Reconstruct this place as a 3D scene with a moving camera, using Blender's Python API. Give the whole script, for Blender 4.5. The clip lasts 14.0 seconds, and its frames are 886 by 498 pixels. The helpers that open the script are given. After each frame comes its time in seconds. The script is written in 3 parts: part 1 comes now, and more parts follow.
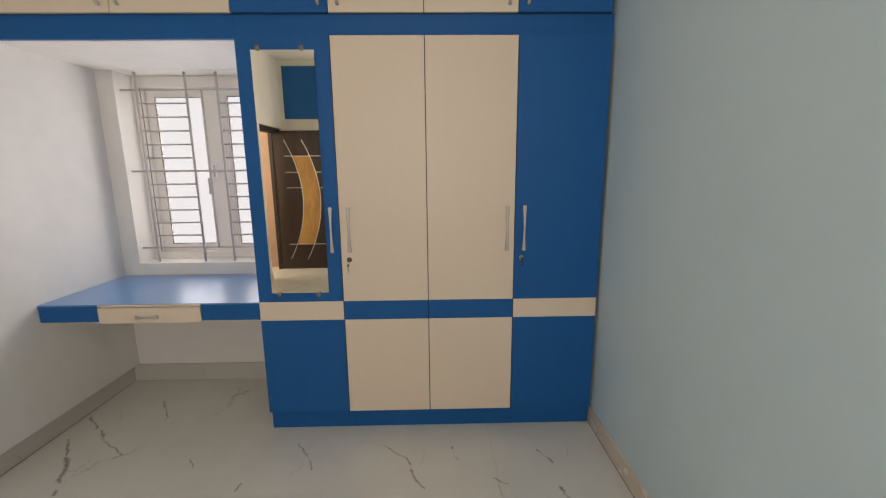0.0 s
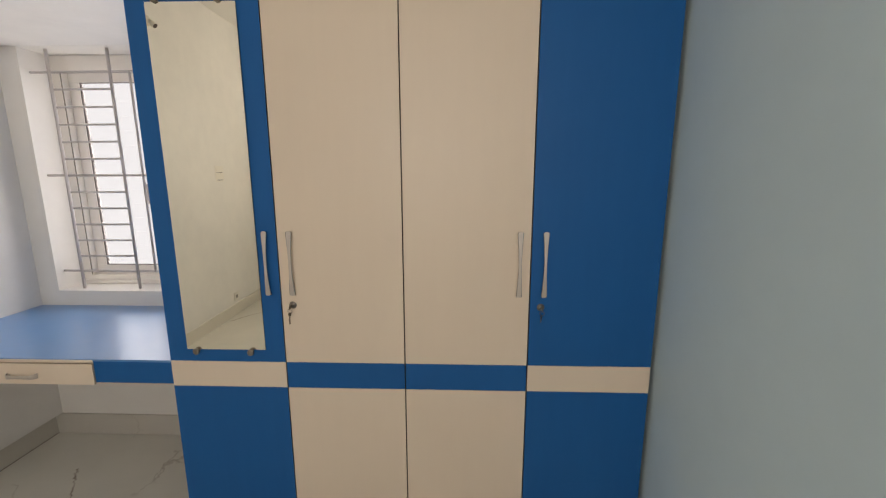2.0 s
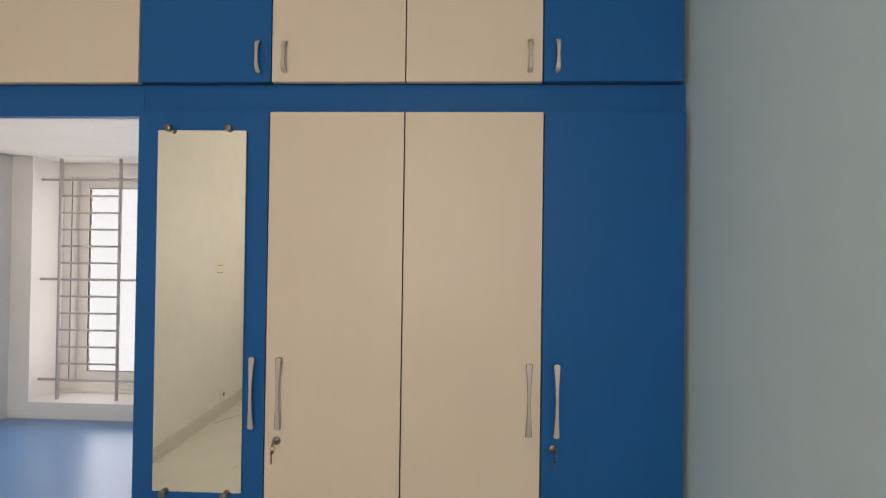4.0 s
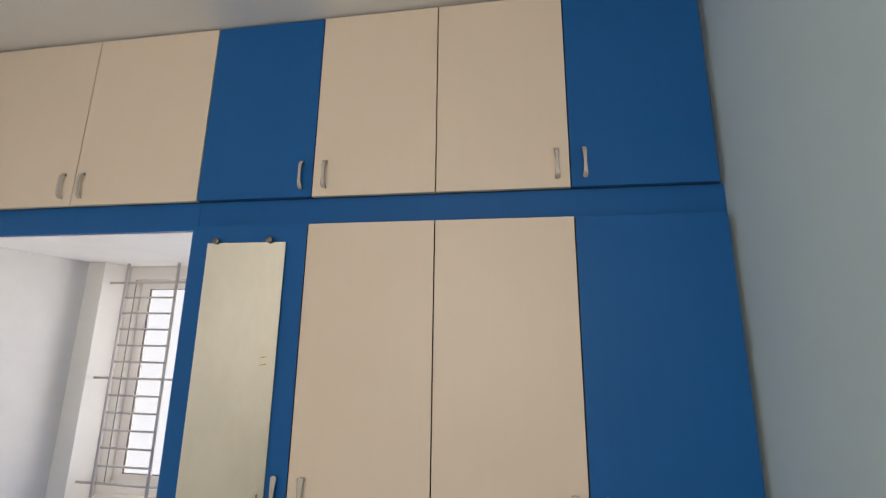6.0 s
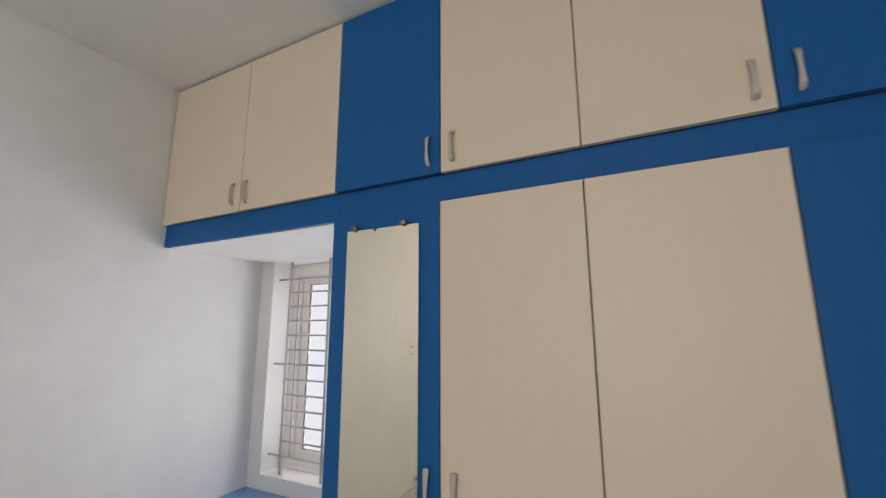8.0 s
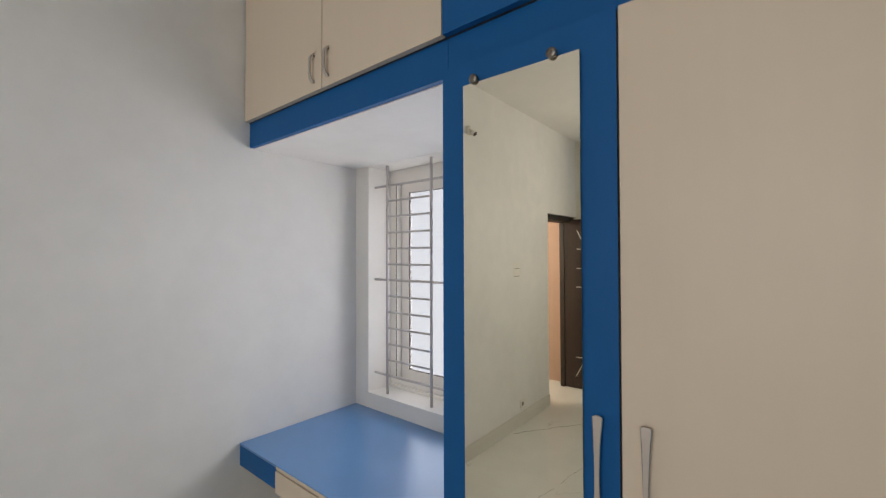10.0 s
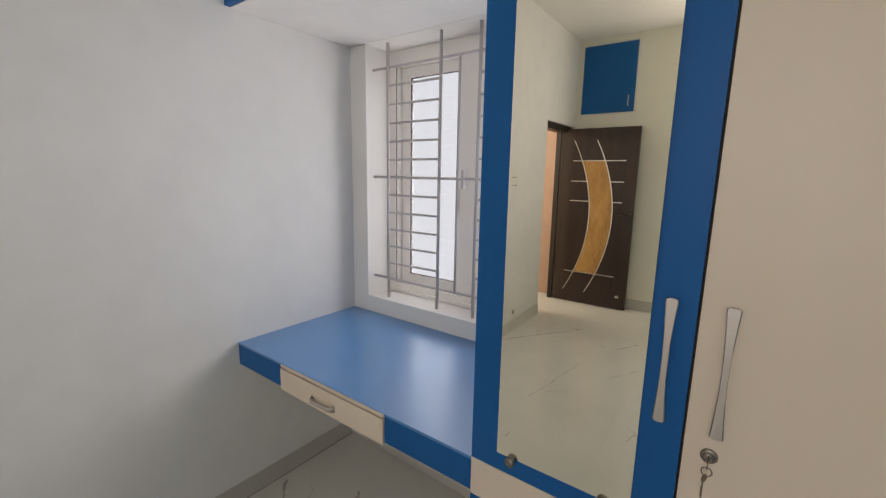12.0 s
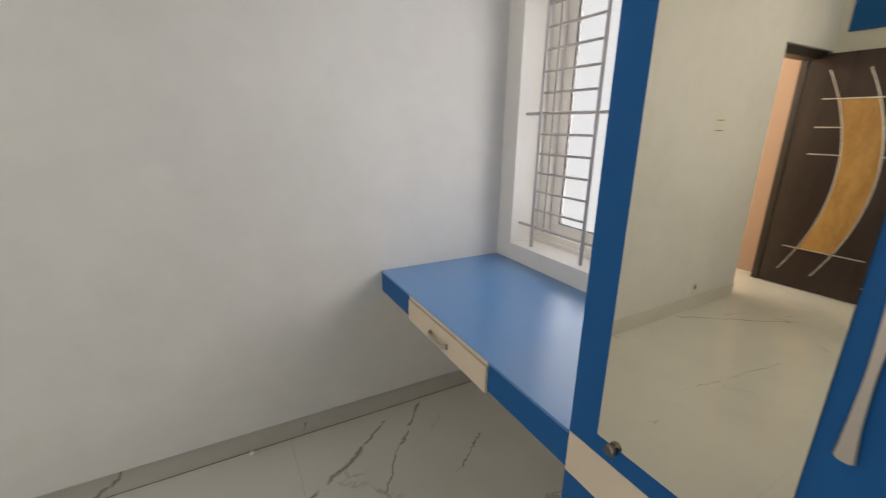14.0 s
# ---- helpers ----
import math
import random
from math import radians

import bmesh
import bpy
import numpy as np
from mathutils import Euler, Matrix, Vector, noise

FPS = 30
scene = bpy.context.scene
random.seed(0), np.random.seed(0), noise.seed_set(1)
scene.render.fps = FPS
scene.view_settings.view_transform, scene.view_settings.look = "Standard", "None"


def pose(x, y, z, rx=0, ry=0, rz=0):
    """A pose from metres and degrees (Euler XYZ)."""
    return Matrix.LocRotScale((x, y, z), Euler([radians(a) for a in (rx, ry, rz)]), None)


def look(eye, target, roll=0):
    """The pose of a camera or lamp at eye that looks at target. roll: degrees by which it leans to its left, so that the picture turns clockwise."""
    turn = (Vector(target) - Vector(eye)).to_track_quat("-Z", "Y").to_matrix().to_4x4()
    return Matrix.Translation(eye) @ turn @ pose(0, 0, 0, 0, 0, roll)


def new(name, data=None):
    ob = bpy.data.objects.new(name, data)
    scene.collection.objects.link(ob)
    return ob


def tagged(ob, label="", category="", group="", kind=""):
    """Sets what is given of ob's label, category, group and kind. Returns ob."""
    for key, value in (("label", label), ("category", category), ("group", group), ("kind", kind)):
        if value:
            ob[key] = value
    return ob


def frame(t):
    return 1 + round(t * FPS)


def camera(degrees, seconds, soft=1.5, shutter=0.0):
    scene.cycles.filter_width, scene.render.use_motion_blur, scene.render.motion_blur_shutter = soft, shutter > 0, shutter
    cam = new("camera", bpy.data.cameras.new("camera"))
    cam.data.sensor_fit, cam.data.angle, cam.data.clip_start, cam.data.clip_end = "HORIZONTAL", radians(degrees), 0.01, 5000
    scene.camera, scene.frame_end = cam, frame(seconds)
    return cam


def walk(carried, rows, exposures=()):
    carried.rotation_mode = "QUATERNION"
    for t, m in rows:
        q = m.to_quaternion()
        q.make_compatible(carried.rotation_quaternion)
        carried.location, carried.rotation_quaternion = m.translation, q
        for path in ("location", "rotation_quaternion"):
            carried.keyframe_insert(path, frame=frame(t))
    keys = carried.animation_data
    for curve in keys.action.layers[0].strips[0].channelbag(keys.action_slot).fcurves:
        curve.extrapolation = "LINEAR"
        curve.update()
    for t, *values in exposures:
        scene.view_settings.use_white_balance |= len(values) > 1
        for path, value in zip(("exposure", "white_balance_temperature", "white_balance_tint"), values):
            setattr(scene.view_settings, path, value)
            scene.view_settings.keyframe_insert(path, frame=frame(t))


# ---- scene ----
cam = camera(94.0, 14.0, soft=1.2, shutter=0.35)
PATH = [
    (0, (0.055, -0.008, 1.438), (0.093, 1.956, 1.063), -0.5),
    (0.5, (0.068, 0.235, 1.436), (0.118, 2.19, 1.021), -0.6),
    (1, (0.091, 0.438, 1.438), (0.11, 2.392, 1.012), -0.6),
    (1.5, (0.165, 0.59, 1.444), (0.12, 2.546, 1.03), -0.2),
    (2, (0.208, 0.674, 1.464), (0.139, 2.639, 1.095), -0.1),
    (2.5, (0.189, 0.739, 1.49), (0.131, 2.718, 1.204), 0.1),
    (3, (0.177, 0.757, 1.523), (0.121, 2.747, 1.335), 0.4),
    (3.5, (0.186, 0.758, 1.569), (0.123, 2.755, 1.48), 0.6),
    (6, (0.241, 0.788, 1.693), (-0.048, 2.725, 2.098), 0.7),
    (6.5, (0.268, 0.786, 1.7), (-0.142, 2.69, 2.156), 0.4),
    (7, (0.301, 0.805, 1.699), (-0.259, 2.669, 2.16), 0.3),
    (7.5, (0.285, 0.862, 1.687), (-0.441, 2.676, 2.113), 0.1),
    (8, (0.169, 0.955, 1.669), (-0.731, 2.704, 2.033), -0.2),
    (8.5, (0.04, 1.046, 1.665), (-1.024, 2.713, 1.965), -0.1),
    (9, (-0.037, 1.134, 1.646), (-1.235, 2.721, 1.862), 0.0),
    (9.2, (-0.059, 1.174, 1.639), (-1.301, 2.732, 1.813), -0.1),
    (11.3, (-0.376, 1.288, 1.482), (-1.576, 2.875, 1.274), 0.6),
    (11.5, (-0.383, 1.287, 1.486), (-1.563, 2.88, 1.226), 0.9),
    (12, (-0.385, 1.296, 1.46), (-1.554, 2.88, 1.11), 1.1),
    (12.5, (-0.386, 1.306, 1.44), (-1.599, 2.836, 1.007), 1.2),
    (13, (-0.381, 1.362, 1.417), (-1.704, 2.776, 0.918), 1.2),
    (13.5, (-0.347, 1.442, 1.397), (-1.83, 2.669, 0.855), 1.3),
    (14, (-0.357, 1.496, 1.387), (-2.037, 2.419, 0.818), 0.9),
]
EXPOSURES = ((0.0, -0.1, 6950, 17), (3.5, 0.0, 6950, 16), (6.5, 0.06, 6550, 15), (9.0, -0.25, 6400, 14), (12.5, -0.3, 6550, 15), (14.0, -0.18, 6750, 13))
walk(cam, [(t, look(eye, target, roll)) for t, eye, target, roll in PATH], EXPOSURES)
MIRROR_TIP, MIRROR_TURN = 0.2, 0.5   # the mirror hangs a shade out of true, degrees

# ---- world, lights, exposure ----
world = bpy.data.worlds.new("sky")
scene.world = world
world.use_nodes = True
_nt = world.node_tree
_sky = _nt.nodes.new("ShaderNodeTexSky")
_sky.sky_type = "NISHITA"
_sky.sun_disc = False
_sky.sun_elevation = radians(50)
_sky.sun_rotation = radians(200)
_nt.links.new(_sky.outputs[0], _nt.nodes["Background"].inputs[0])
_nt.nodes["Background"].inputs[1].default_value = 0.1


def area_lamp(name, eye, target, w, h, watts, colour):
    """An area lamp for daylight: at the window, or added out of view."""
    d = bpy.data.lights.new(name, "AREA")
    d.shape, d.size, d.size_y, d.energy, d.color = "RECTANGLE", w, h, watts, colour
    ob = new(name, d)
    ob.matrix_world = look(eye, target)
    return ob


area_lamp("window_daylight", (-1.386, 3.05, 1.45), (-1.386, 0.0, 1.8), 1.05, 1.19, 30.0, (1.0, 0.972, 0.94))
# added fill from an unseen, made-up opening in the rear wall
area_lamp("back_window_daylight", (-0.15, -2.0, 1.85), (-0.15, 2.0, 3.6), 1.0, 1.5, 41, (1.0, 0.955, 0.905))
area_lamp("passage_daylight", (-3.5, -0.9, 1.7), (-2.0, -1.5, 0.3), 1.2, 1.6, 66, (1.0, 0.925, 0.83))

# ---- materials ----


class Mat:
    """A node material with short hands for linking."""

    def __init__(self, name):
        self.m = bpy.data.materials.new(name)
        self.m.use_nodes = True
        self.t = self.m.node_tree
        self.b = self.t.nodes["Principled BSDF"]
        self.co = self.t.nodes.new("ShaderNodeNewGeometry").outputs["Position"]

    def node(self, kind):
        return self.t.nodes.new(kind)

    def put(self, sock, v):
        if hasattr(v, "is_output"):
            self.t.links.new(v, sock)
        else:
            sock.default_value = v

    def math(self, op, a, b=0.0, c=0.0, clamp=False):
        n = self.node("ShaderNodeMath")
        n.operation, n.use_clamp = op, clamp
        for s, v in zip(n.inputs, (a, b, c)):
            self.put(s, v)
        return n.outputs[0]

    def vec(self, op, a, b=(0, 0, 0), s=1.0):
        n = self.node("ShaderNodeVectorMath")
        n.operation = op
        self.put(n.inputs[0], a)
        self.put(n.inputs[1], b)
        if op == "SCALE":
            self.put(n.inputs["Scale"], s)
        return n.outputs["Value"] if op in ("DOT_PRODUCT", "LENGTH") else n.outputs[0]

    def noise(self, scale, detail=4.0, rough=0.5, stretch=(1, 1, 1), colour=False):
        n = self.node("ShaderNodeTexNoise")
        self.put(n.inputs["Vector"], self.vec("MULTIPLY", self.co, stretch))
        n.inputs["Scale"].default_value, n.inputs["Detail"].default_value, n.inputs["Roughness"].default_value = scale, detail, rough
        return n.outputs["Color" if colour else "Fac"]

    def span(self, v, a, b, lo=0.0, hi=1.0):
        n = self.node("ShaderNodeMapRange")
        for s, x in zip(n.inputs, (v, a, b, lo, hi)):
            self.put(s, x)
        return n.outputs[0]

    def mix(self, f, a, b):
        n = self.node("ShaderNodeMix")
        n.data_type = "RGBA"
        self.put(n.inputs[0], f)
        for s, v in ((n.inputs[6], a), (n.inputs[7], b)):
            self.put(s, v if hasattr(v, "is_output") else (*v, 1))
        return n.outputs[2]

    def bump(self, h, strength, dist=0.002):
        n = self.node("ShaderNodeBump")
        n.inputs["Strength"].default_value, n.inputs["Distance"].default_value = strength, dist
        self.put(n.inputs["Height"], h)
        self.put(self.b.inputs["Normal"], n.outputs[0])

    def finish(self, colour, rough, metal=0.0, spec=0.5):
        c = colour if hasattr(colour, "is_output") else (*colour, 1)
        self.put(self.b.inputs["Base Color"], c)
        self.put(self.b.inputs["Roughness"], rough)
        self.b.inputs["Metallic"].default_value = metal
        self.b.inputs["Specular IOR Level"].default_value = spec
        return self.m


def paint(name, colour, mottle=0.02, rough=0.55):
    """Rolled emulsion: faint patches, roller stipple."""
    m = Mat(name)
    dark = tuple(c * (1 - mottle * 2) for c in colour)
    lite = tuple(min(1, c * (1 + mottle)) for c in colour)
    f = m.math("ADD", m.math("MULTIPLY", m.noise(1.7, 3), 0.6), m.math("MULTIPLY", m.noise(9, 5, 0.6), 0.4))
    m.bump(m.math("ADD", m.noise(420, 2), m.math("MULTIPLY", m.noise(6, 4), 2.0)), 0.18, 0.0012)
    return m.finish(m.mix(m.span(f, 0.35, 0.65), dark, lite), m.span(m.noise(4), 0.3, 0.7, rough - 0.06, rough + 0.08), spec=0.3)


def laminate(name, colour, grain=0.05, rough=0.38, spec=0.4):
    """Matt laminate with a faint upright grain and handling marks."""
    m = Mat(name)
    g = m.noise(11, 4, 0.55, (3, 3, 0.3))
    p = m.noise(3.1, 4, 0.55)
    f = m.math("ADD", m.math("MULTIPLY", g, 0.6), m.math("MULTIPLY", p, 0.4))
    return m.finish(m.mix(m.span(f, 0.34, 0.66), tuple(c * (1 - 1.6 * grain) for c in colour), tuple(c * (1 + grain) for c in colour)),
                 m.span(m.noise(5, 5), 0.3, 0.7, rough - 0.02, rough + 0.03), spec=spec)


def plain(name, colour, rough, metal=0.0, vary=0.06, scale=40, spec=0.5):
    m = Mat(name)
    f = m.noise(scale, 4)
    return m.finish(m.mix(f, tuple(c * (1 - vary) for c in colour), tuple(min(1, c * (1 + vary)) for c in colour)),
                 m.span(m.noise(scale * 2), 0.3, 0.7, max(0.02, rough - 0.05), rough + 0.05), metal, spec)


# printed veins of the floor tiles: from x, y to x, y, half width in mm
VEINS = (
    (-1.98, 2.065, -1.84, 1.90, 6), (-1.84, 1.90, -1.69, 1.67, 11), (-2.03, 2.28, -1.73, 2.03, 6), (-1.73, 2.03, -1.57, 1.91, 4),
    (-1.21, 1.9, -1.15, 1.81, 3), (-0.88, 1.66, -0.87, 1.71, 5), (-0.7, 2.0, -0.56, 1.8, 3), (-0.22, 1.96, -0.1, 1.86, 4),
    (-0.1, 1.86, -0.05, 1.71, 6), (-0.05, 1.71, -0.01, 1.66, 5), (0.13, 1.94, 0.15, 1.85, 3), (0.32, 1.7, 0.38, 1.66, 4),
    (0.57, 1.9, 0.63, 1.8, 4), (0.61, 1.64, 0.67, 1.52, 9), (-1.69, 2.43, -1.54, 2.23, 3), (-1.99, -0.28, -1.49, -1.0, 5),
    (-1.11, -0.69, -0.98, -0.9, 4), (-1.41, 0.54, -1.27, -0.28, 2), (-1.03, -0.12, -0.86, -0.39, 4),
)


def marble(name, base, veins, extra, upright=False):
    """Polished vitrified tile: cloudy off-white print with broken brown-grey veins."""
    m = Mat(name)
    warp = m.vec("SCALE", m.vec("SUBTRACT", m.noise(7, 4, 0.6, colour=True), (0.5, 0.5, 0.5)), s=0.075)
    warp2 = m.vec("SCALE", m.vec("SUBTRACT", m.noise(45, 3, 0.6, colour=True), (0.5, 0.5, 0.5)), s=0.02)
    p = m.vec("MULTIPLY", m.vec("ADD", m.vec("ADD", m.co, warp), warp2), (0, 1, 1) if upright else (1, 1, 0))
    dist = None
    for ax, ay, bx, by, w in veins:
        ba = Vector((0, bx - ax, by - ay)) if upright else Vector((bx - ax, by - ay, 0))
        pa = m.vec("SUBTRACT", p, (0, ax, ay) if upright else (ax, ay, 0))
        h = m.math("DIVIDE", m.vec("DOT_PRODUCT", pa, tuple(ba)), ba.length_squared, clamp=True)
        d = m.vec("LENGTH", m.vec("SUBTRACT", pa, m.vec("SCALE", tuple(ba), s=h)))
        d = m.math("DIVIDE", d, w * 0.001)
        dist = d if dist is None else m.math("MINIMUM", dist, d)
    gap = m.span(m.noise(13, 3), 0.36, 0.5)
    main = m.math("MULTIPLY", m.span(dist, 0.15, 1.4, 1.0, 0.0), gap) if veins else 0.0
    # wandering finer veins
    v = m.node("ShaderNodeTexVoronoi")
    v.feature = "DISTANCE_TO_EDGE"
    m.put(v.inputs["Vector"], m.vec("MULTIPLY", m.vec("ADD", m.co, m.vec("SCALE", warp, s=2.0)), (1.0, 0.55, 1.0)))
    v.inputs["Scale"].default_value = 2.3
    fine = m.math("MULTIPLY", m.span(v.outputs["Distance"], 0.0, 0.012, 1.0, 0.0), m.span(m.noise(3.4, 3), 0.56, 0.66))
    cloud = m.noise(2.2, 5, 0.6)
    c = m.mix(m.span(cloud, 0.35, 0.7), tuple(x * 0.92 for x in base), base)
    c = m.mix(m.math("MULTIPLY", fine, extra), c, (0.30, 0.26, 0.22))
    c = m.mix(m.math("MULTIPLY", main, 0.8), c, (0.20, 0.148, 0.118))
    return m.finish(c, m.span(m.noise(8, 5), 0.3, 0.7, 0.03, 0.07), spec=0.5)


def woodgrain(name, a, b, rough, scale=14, stretch=(1, 1, 0.12)):
    m = Mat(name)
    w = m.noise(scale, 7, 0.65, stretch)
    n = m.noise(scale * 6, 4, 0.6, stretch)
    f = m.math("ADD", m.math("MULTIPLY", w, 0.7), m.math("MULTIPLY", n, 0.3))
    m.bump(n, 0.15, 0.0006)
    return m.finish(m.mix(m.span(f, 0.36, 0.64), a, b), m.span(n, 0.3, 0.7, rough - 0.06, rough + 0.08))


M_WHITE = paint("white_wall_paint", (0.80, 0.78, 0.75), 0.03)
M_CEIL = paint("ceiling_paint", (0.80, 0.78, 0.74), 0.015)
M_BLUEWALL = paint("pale_blue_wall_paint", (0.565, 0.71, 0.76), 0.015)
M_BACK = paint("cream_wall_paint", (0.82, 0.79, 0.68))
M_BLUE = laminate("blue_laminate", (0.009, 0.107, 0.320), 0.022, 0.45, 0.2)
M_CREAM = laminate("cream_laminate", (0.745, 0.625, 0.49), 0.007, 0.42)
# desk top: blue laminate with its base colour lightened for window light and sheen
_m = Mat("lit_blue_desk_laminate")
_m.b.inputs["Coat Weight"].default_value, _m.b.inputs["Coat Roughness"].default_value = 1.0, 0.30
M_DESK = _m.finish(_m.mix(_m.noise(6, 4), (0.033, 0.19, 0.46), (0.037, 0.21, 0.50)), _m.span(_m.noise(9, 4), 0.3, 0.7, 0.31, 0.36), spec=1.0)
# inner boards coloured dark to give the shade in the gaps around doors
M_CARC = plain("gap_shade_board", (0.06, 0.048, 0.038), 0.7)
M_EDGE = plain("brown_board_edge", (0.20, 0.15, 0.115), 0.6)
M_SOCK = plain("grey_plastic", (0.22, 0.20, 0.17), 0.4)
M_FLOOR = marble("marble_print_tile", (0.735, 0.725, 0.665), VEINS, 0.55)
M_SKIRT = marble("marble_skirting", (0.60, 0.57, 0.51), ((1.06, 0.12, 0.94, 0.0, 6), (1.72, 0.06, 1.70, 0.02, 3)), 0.8, True)
M_SKIRTC = plain("cream_skirting", (0.68, 0.61, 0.51), 0.25, vary=0.02, scale=4)
M_SKIRTP = plain("pale_skirting", (0.68, 0.645, 0.575), 0.45, vary=0.03, scale=60)
M_GROUT = plain("pale_grout", (0.60, 0.57, 0.51), 0.5)
M_NICKEL = plain("satin_nickel", (0.54, 0.485, 0.43), 0.5, 0.45, 0.03, 200)
M_CHROME = plain("polished_chrome", (0.50, 0.48, 0.46), 0.14, 1.0, 0.02, 90)
M_STRIP = plain("brushed_steel_strip", (0.86, 0.84, 0.80), 0.30, 1.0, 0.03, 120)
M_STEEL = plain("dull_lock_steel", (0.25, 0.22, 0.19), 0.32, 1.0, 0.08, 150)
M_KEY = plain("worn_key_metal", (0.24, 0.195, 0.15), 0.35, 1.0, 0.1, 150)
M_GLASSEDGE = plain("green_glass_edge", (0.10, 0.16, 0.13), 0.15)
M_UPVC = plain("cream_upvc", (0.86, 0.82, 0.765), 0.35, vary=0.03, scale=12)
M_GRILLE = plain("pale_grille_enamel", (0.55, 0.513, 0.50), 0.4, vary=0.05, scale=60)
M_SILL = paint("white_reveal_paint", (0.81, 0.785, 0.74))
M_DARKWOOD = woodgrain("dark_walnut_veneer", (0.020, 0.011, 0.008), (0.040, 0.022, 0.016), 0.33)
M_OAK = woodgrain("golden_wood_inlay", (0.30, 0.15, 0.035), (0.52, 0.30, 0.09), 0.35, 9, (1.2, 1, 0.3))
M_FRAME = woodgrain("dark_frame_wood", (0.016, 0.010, 0.008), (0.032, 0.020, 0.015), 0.4)
M_ORANGE = paint("orange_passage_paint", (0.47, 0.315, 0.235))
M_PLASTIC = plain("white_plastic", (0.78, 0.75, 0.68), 0.35, vary=0.02)
M_DARKPL = plain("dark_plastic", (0.05, 0.03, 0.025), 0.4)

_m = Mat("mirror_silver")
M_MIRROR = _m.finish((0.92, 0.872, 0.742), _m.span(_m.noise(6, 5, 0.6, (3, 1, 1)), 0.55, 0.75, 0.008, 0.03), 1.0)

# pane tinted grey only to dim the glowing view behind it
_m = Mat("dimming_pane")
_tr, _gl, _mx = _m.node("ShaderNodeBsdfTransparent"), _m.node("ShaderNodeBsdfGlossy"), _m.node("ShaderNodeMixShader")
_tr.inputs[0].default_value = (0.545, 0.555, 0.565, 1)
_gl.inputs["Roughness"].default_value = 0.03
_mx.inputs[0].default_value = 0.05
_m.t.links.new(_tr.outputs[0], _mx.inputs[1])
_m.t.links.new(_gl.outputs[0], _mx.inputs[2])
_m.t.links.new(_mx.outputs[0], _m.t.nodes["Material Output"].inputs[0])
M_PANE = _m.m

_m = Mat("bright_overcast_distance")
_e = _m.node("ShaderNodeEmission")
_m.put(_e.inputs["Color"], _m.mix(_m.noise(0.5, 2), (0.985, 0.985, 0.985), (1.0, 0.99, 0.965)))
_e.inputs["Strength"].default_value = 3.2
_m.t.links.new(_e.outputs[0], _m.t.nodes["Material Output"].inputs[0])
M_OUT = _m.m

# ---- building helpers ----
ORIGIN = {}


def box(bm, x0, x1, y0, y1, z0, z1, bevel=0.0, mat=0):
    made = bmesh.ops.create_cube(bm, size=1.0, matrix=Matrix.LocRotScale(((x0 + x1) / 2, (y0 + y1) / 2, (z0 + z1) / 2), None, (x1 - x0, y1 - y0, z1 - z0)))
    faces = {f for v in made["verts"] for f in v.link_faces}
    for f in faces:
        f.material_index = mat
    if bevel:
        edges = list({e for v in made["verts"] for e in v.link_edges})
        bmesh.ops.bevel(bm, geom=edges, offset=bevel, segments=2, affect="EDGES", profile=0.7)
    return bm


def boxes(*rows, bevel=0.0):
    bm = bmesh.new()
    for r in rows:
        box(bm, *r, bevel=bevel)
    return bm


def rod(bm, a, b, r, sides=12, r2=None, mat=0):
    a, b = Vector(a), Vector(b)
    turn = (b - a).to_track_quat("Z", "Y").to_matrix().to_4x4()
    made = bmesh.ops.create_cone(bm, cap_ends=True, segments=sides, radius1=r, radius2=r if r2 is None else r2, depth=(b - a).length,
                                 matrix=Matrix.Translation((a + b) / 2) @ turn)
    for f in {f for v in made["verts"] for f in v.link_faces}:
        f.material_index = mat
        f.smooth = len(f.verts) == 4
    return bm


def lathe(bm, base, axis, profile, sides=24, mat=0):
    """A turned piece: rows of (radius, distance along the axis)."""
    turn = Vector(axis).to_track_quat("Z", "Y").to_matrix()
    rings = []
    for r, h in profile:
        rings.append([bm.verts.new(Vector(base) + turn @ Vector((r * math.cos(2 * math.pi * i / sides), r * math.sin(2 * math.pi * i / sides), h))) for i in range(sides)])
    for p, q in zip(rings, rings[1:]):
        for i in range(sides):
            f = bm.faces.new((p[i], p[(i + 1) % sides], q[(i + 1) % sides], q[i]))
            f.material_index, f.smooth = mat, True
    for ring, flip in ((rings[0], True), (rings[-1], False)):
        f = bm.faces.new(ring[::-1] if flip else ring)
        f.material_index = mat
    return bm


def mesh_of(name, bm, materials):
    me = bpy.data.meshes.new(name)
    bmesh.ops.recalc_face_normals(bm, faces=bm.faces)
    bm.to_mesh(me)
    bm.free()
    for m in materials if isinstance(materials, (list, tuple)) else (materials,):
        me.materials.append(m)
    return me


def centre_of(bm):
    lo = Vector([min(v.co[i] for v in bm.verts) for i in range(3)])
    hi = Vector([max(v.co[i] for v in bm.verts) for i in range(3)])
    return (lo + hi) / 2


def part(name, bm, material, parent=None, label=""):
    """Links a bmesh in world coordinates as one mesh object, under a thing or a part."""
    at = centre_of(bm)
    bmesh.ops.translate(bm, verts=bm.verts, vec=-at)
    ob = new(name, mesh_of(name, bm, material))
    ob.location = at - (ORIGIN[parent] if parent else Vector())
    ob.parent = parent
    ORIGIN[ob] = at
    return tagged(ob, label) if label else ob


def thing(name, at, label, category, group="", kind=""):
    ob = new(name)
    ob.empty_display_size = 0.1
    ob.location = at
    ORIGIN[ob] = Vector(at)
    return tagged(ob, label, category, group, kind)


def structure(name, bm, material, label, category):
    return tagged(part(name, bm, material), label, category, "", "structure")


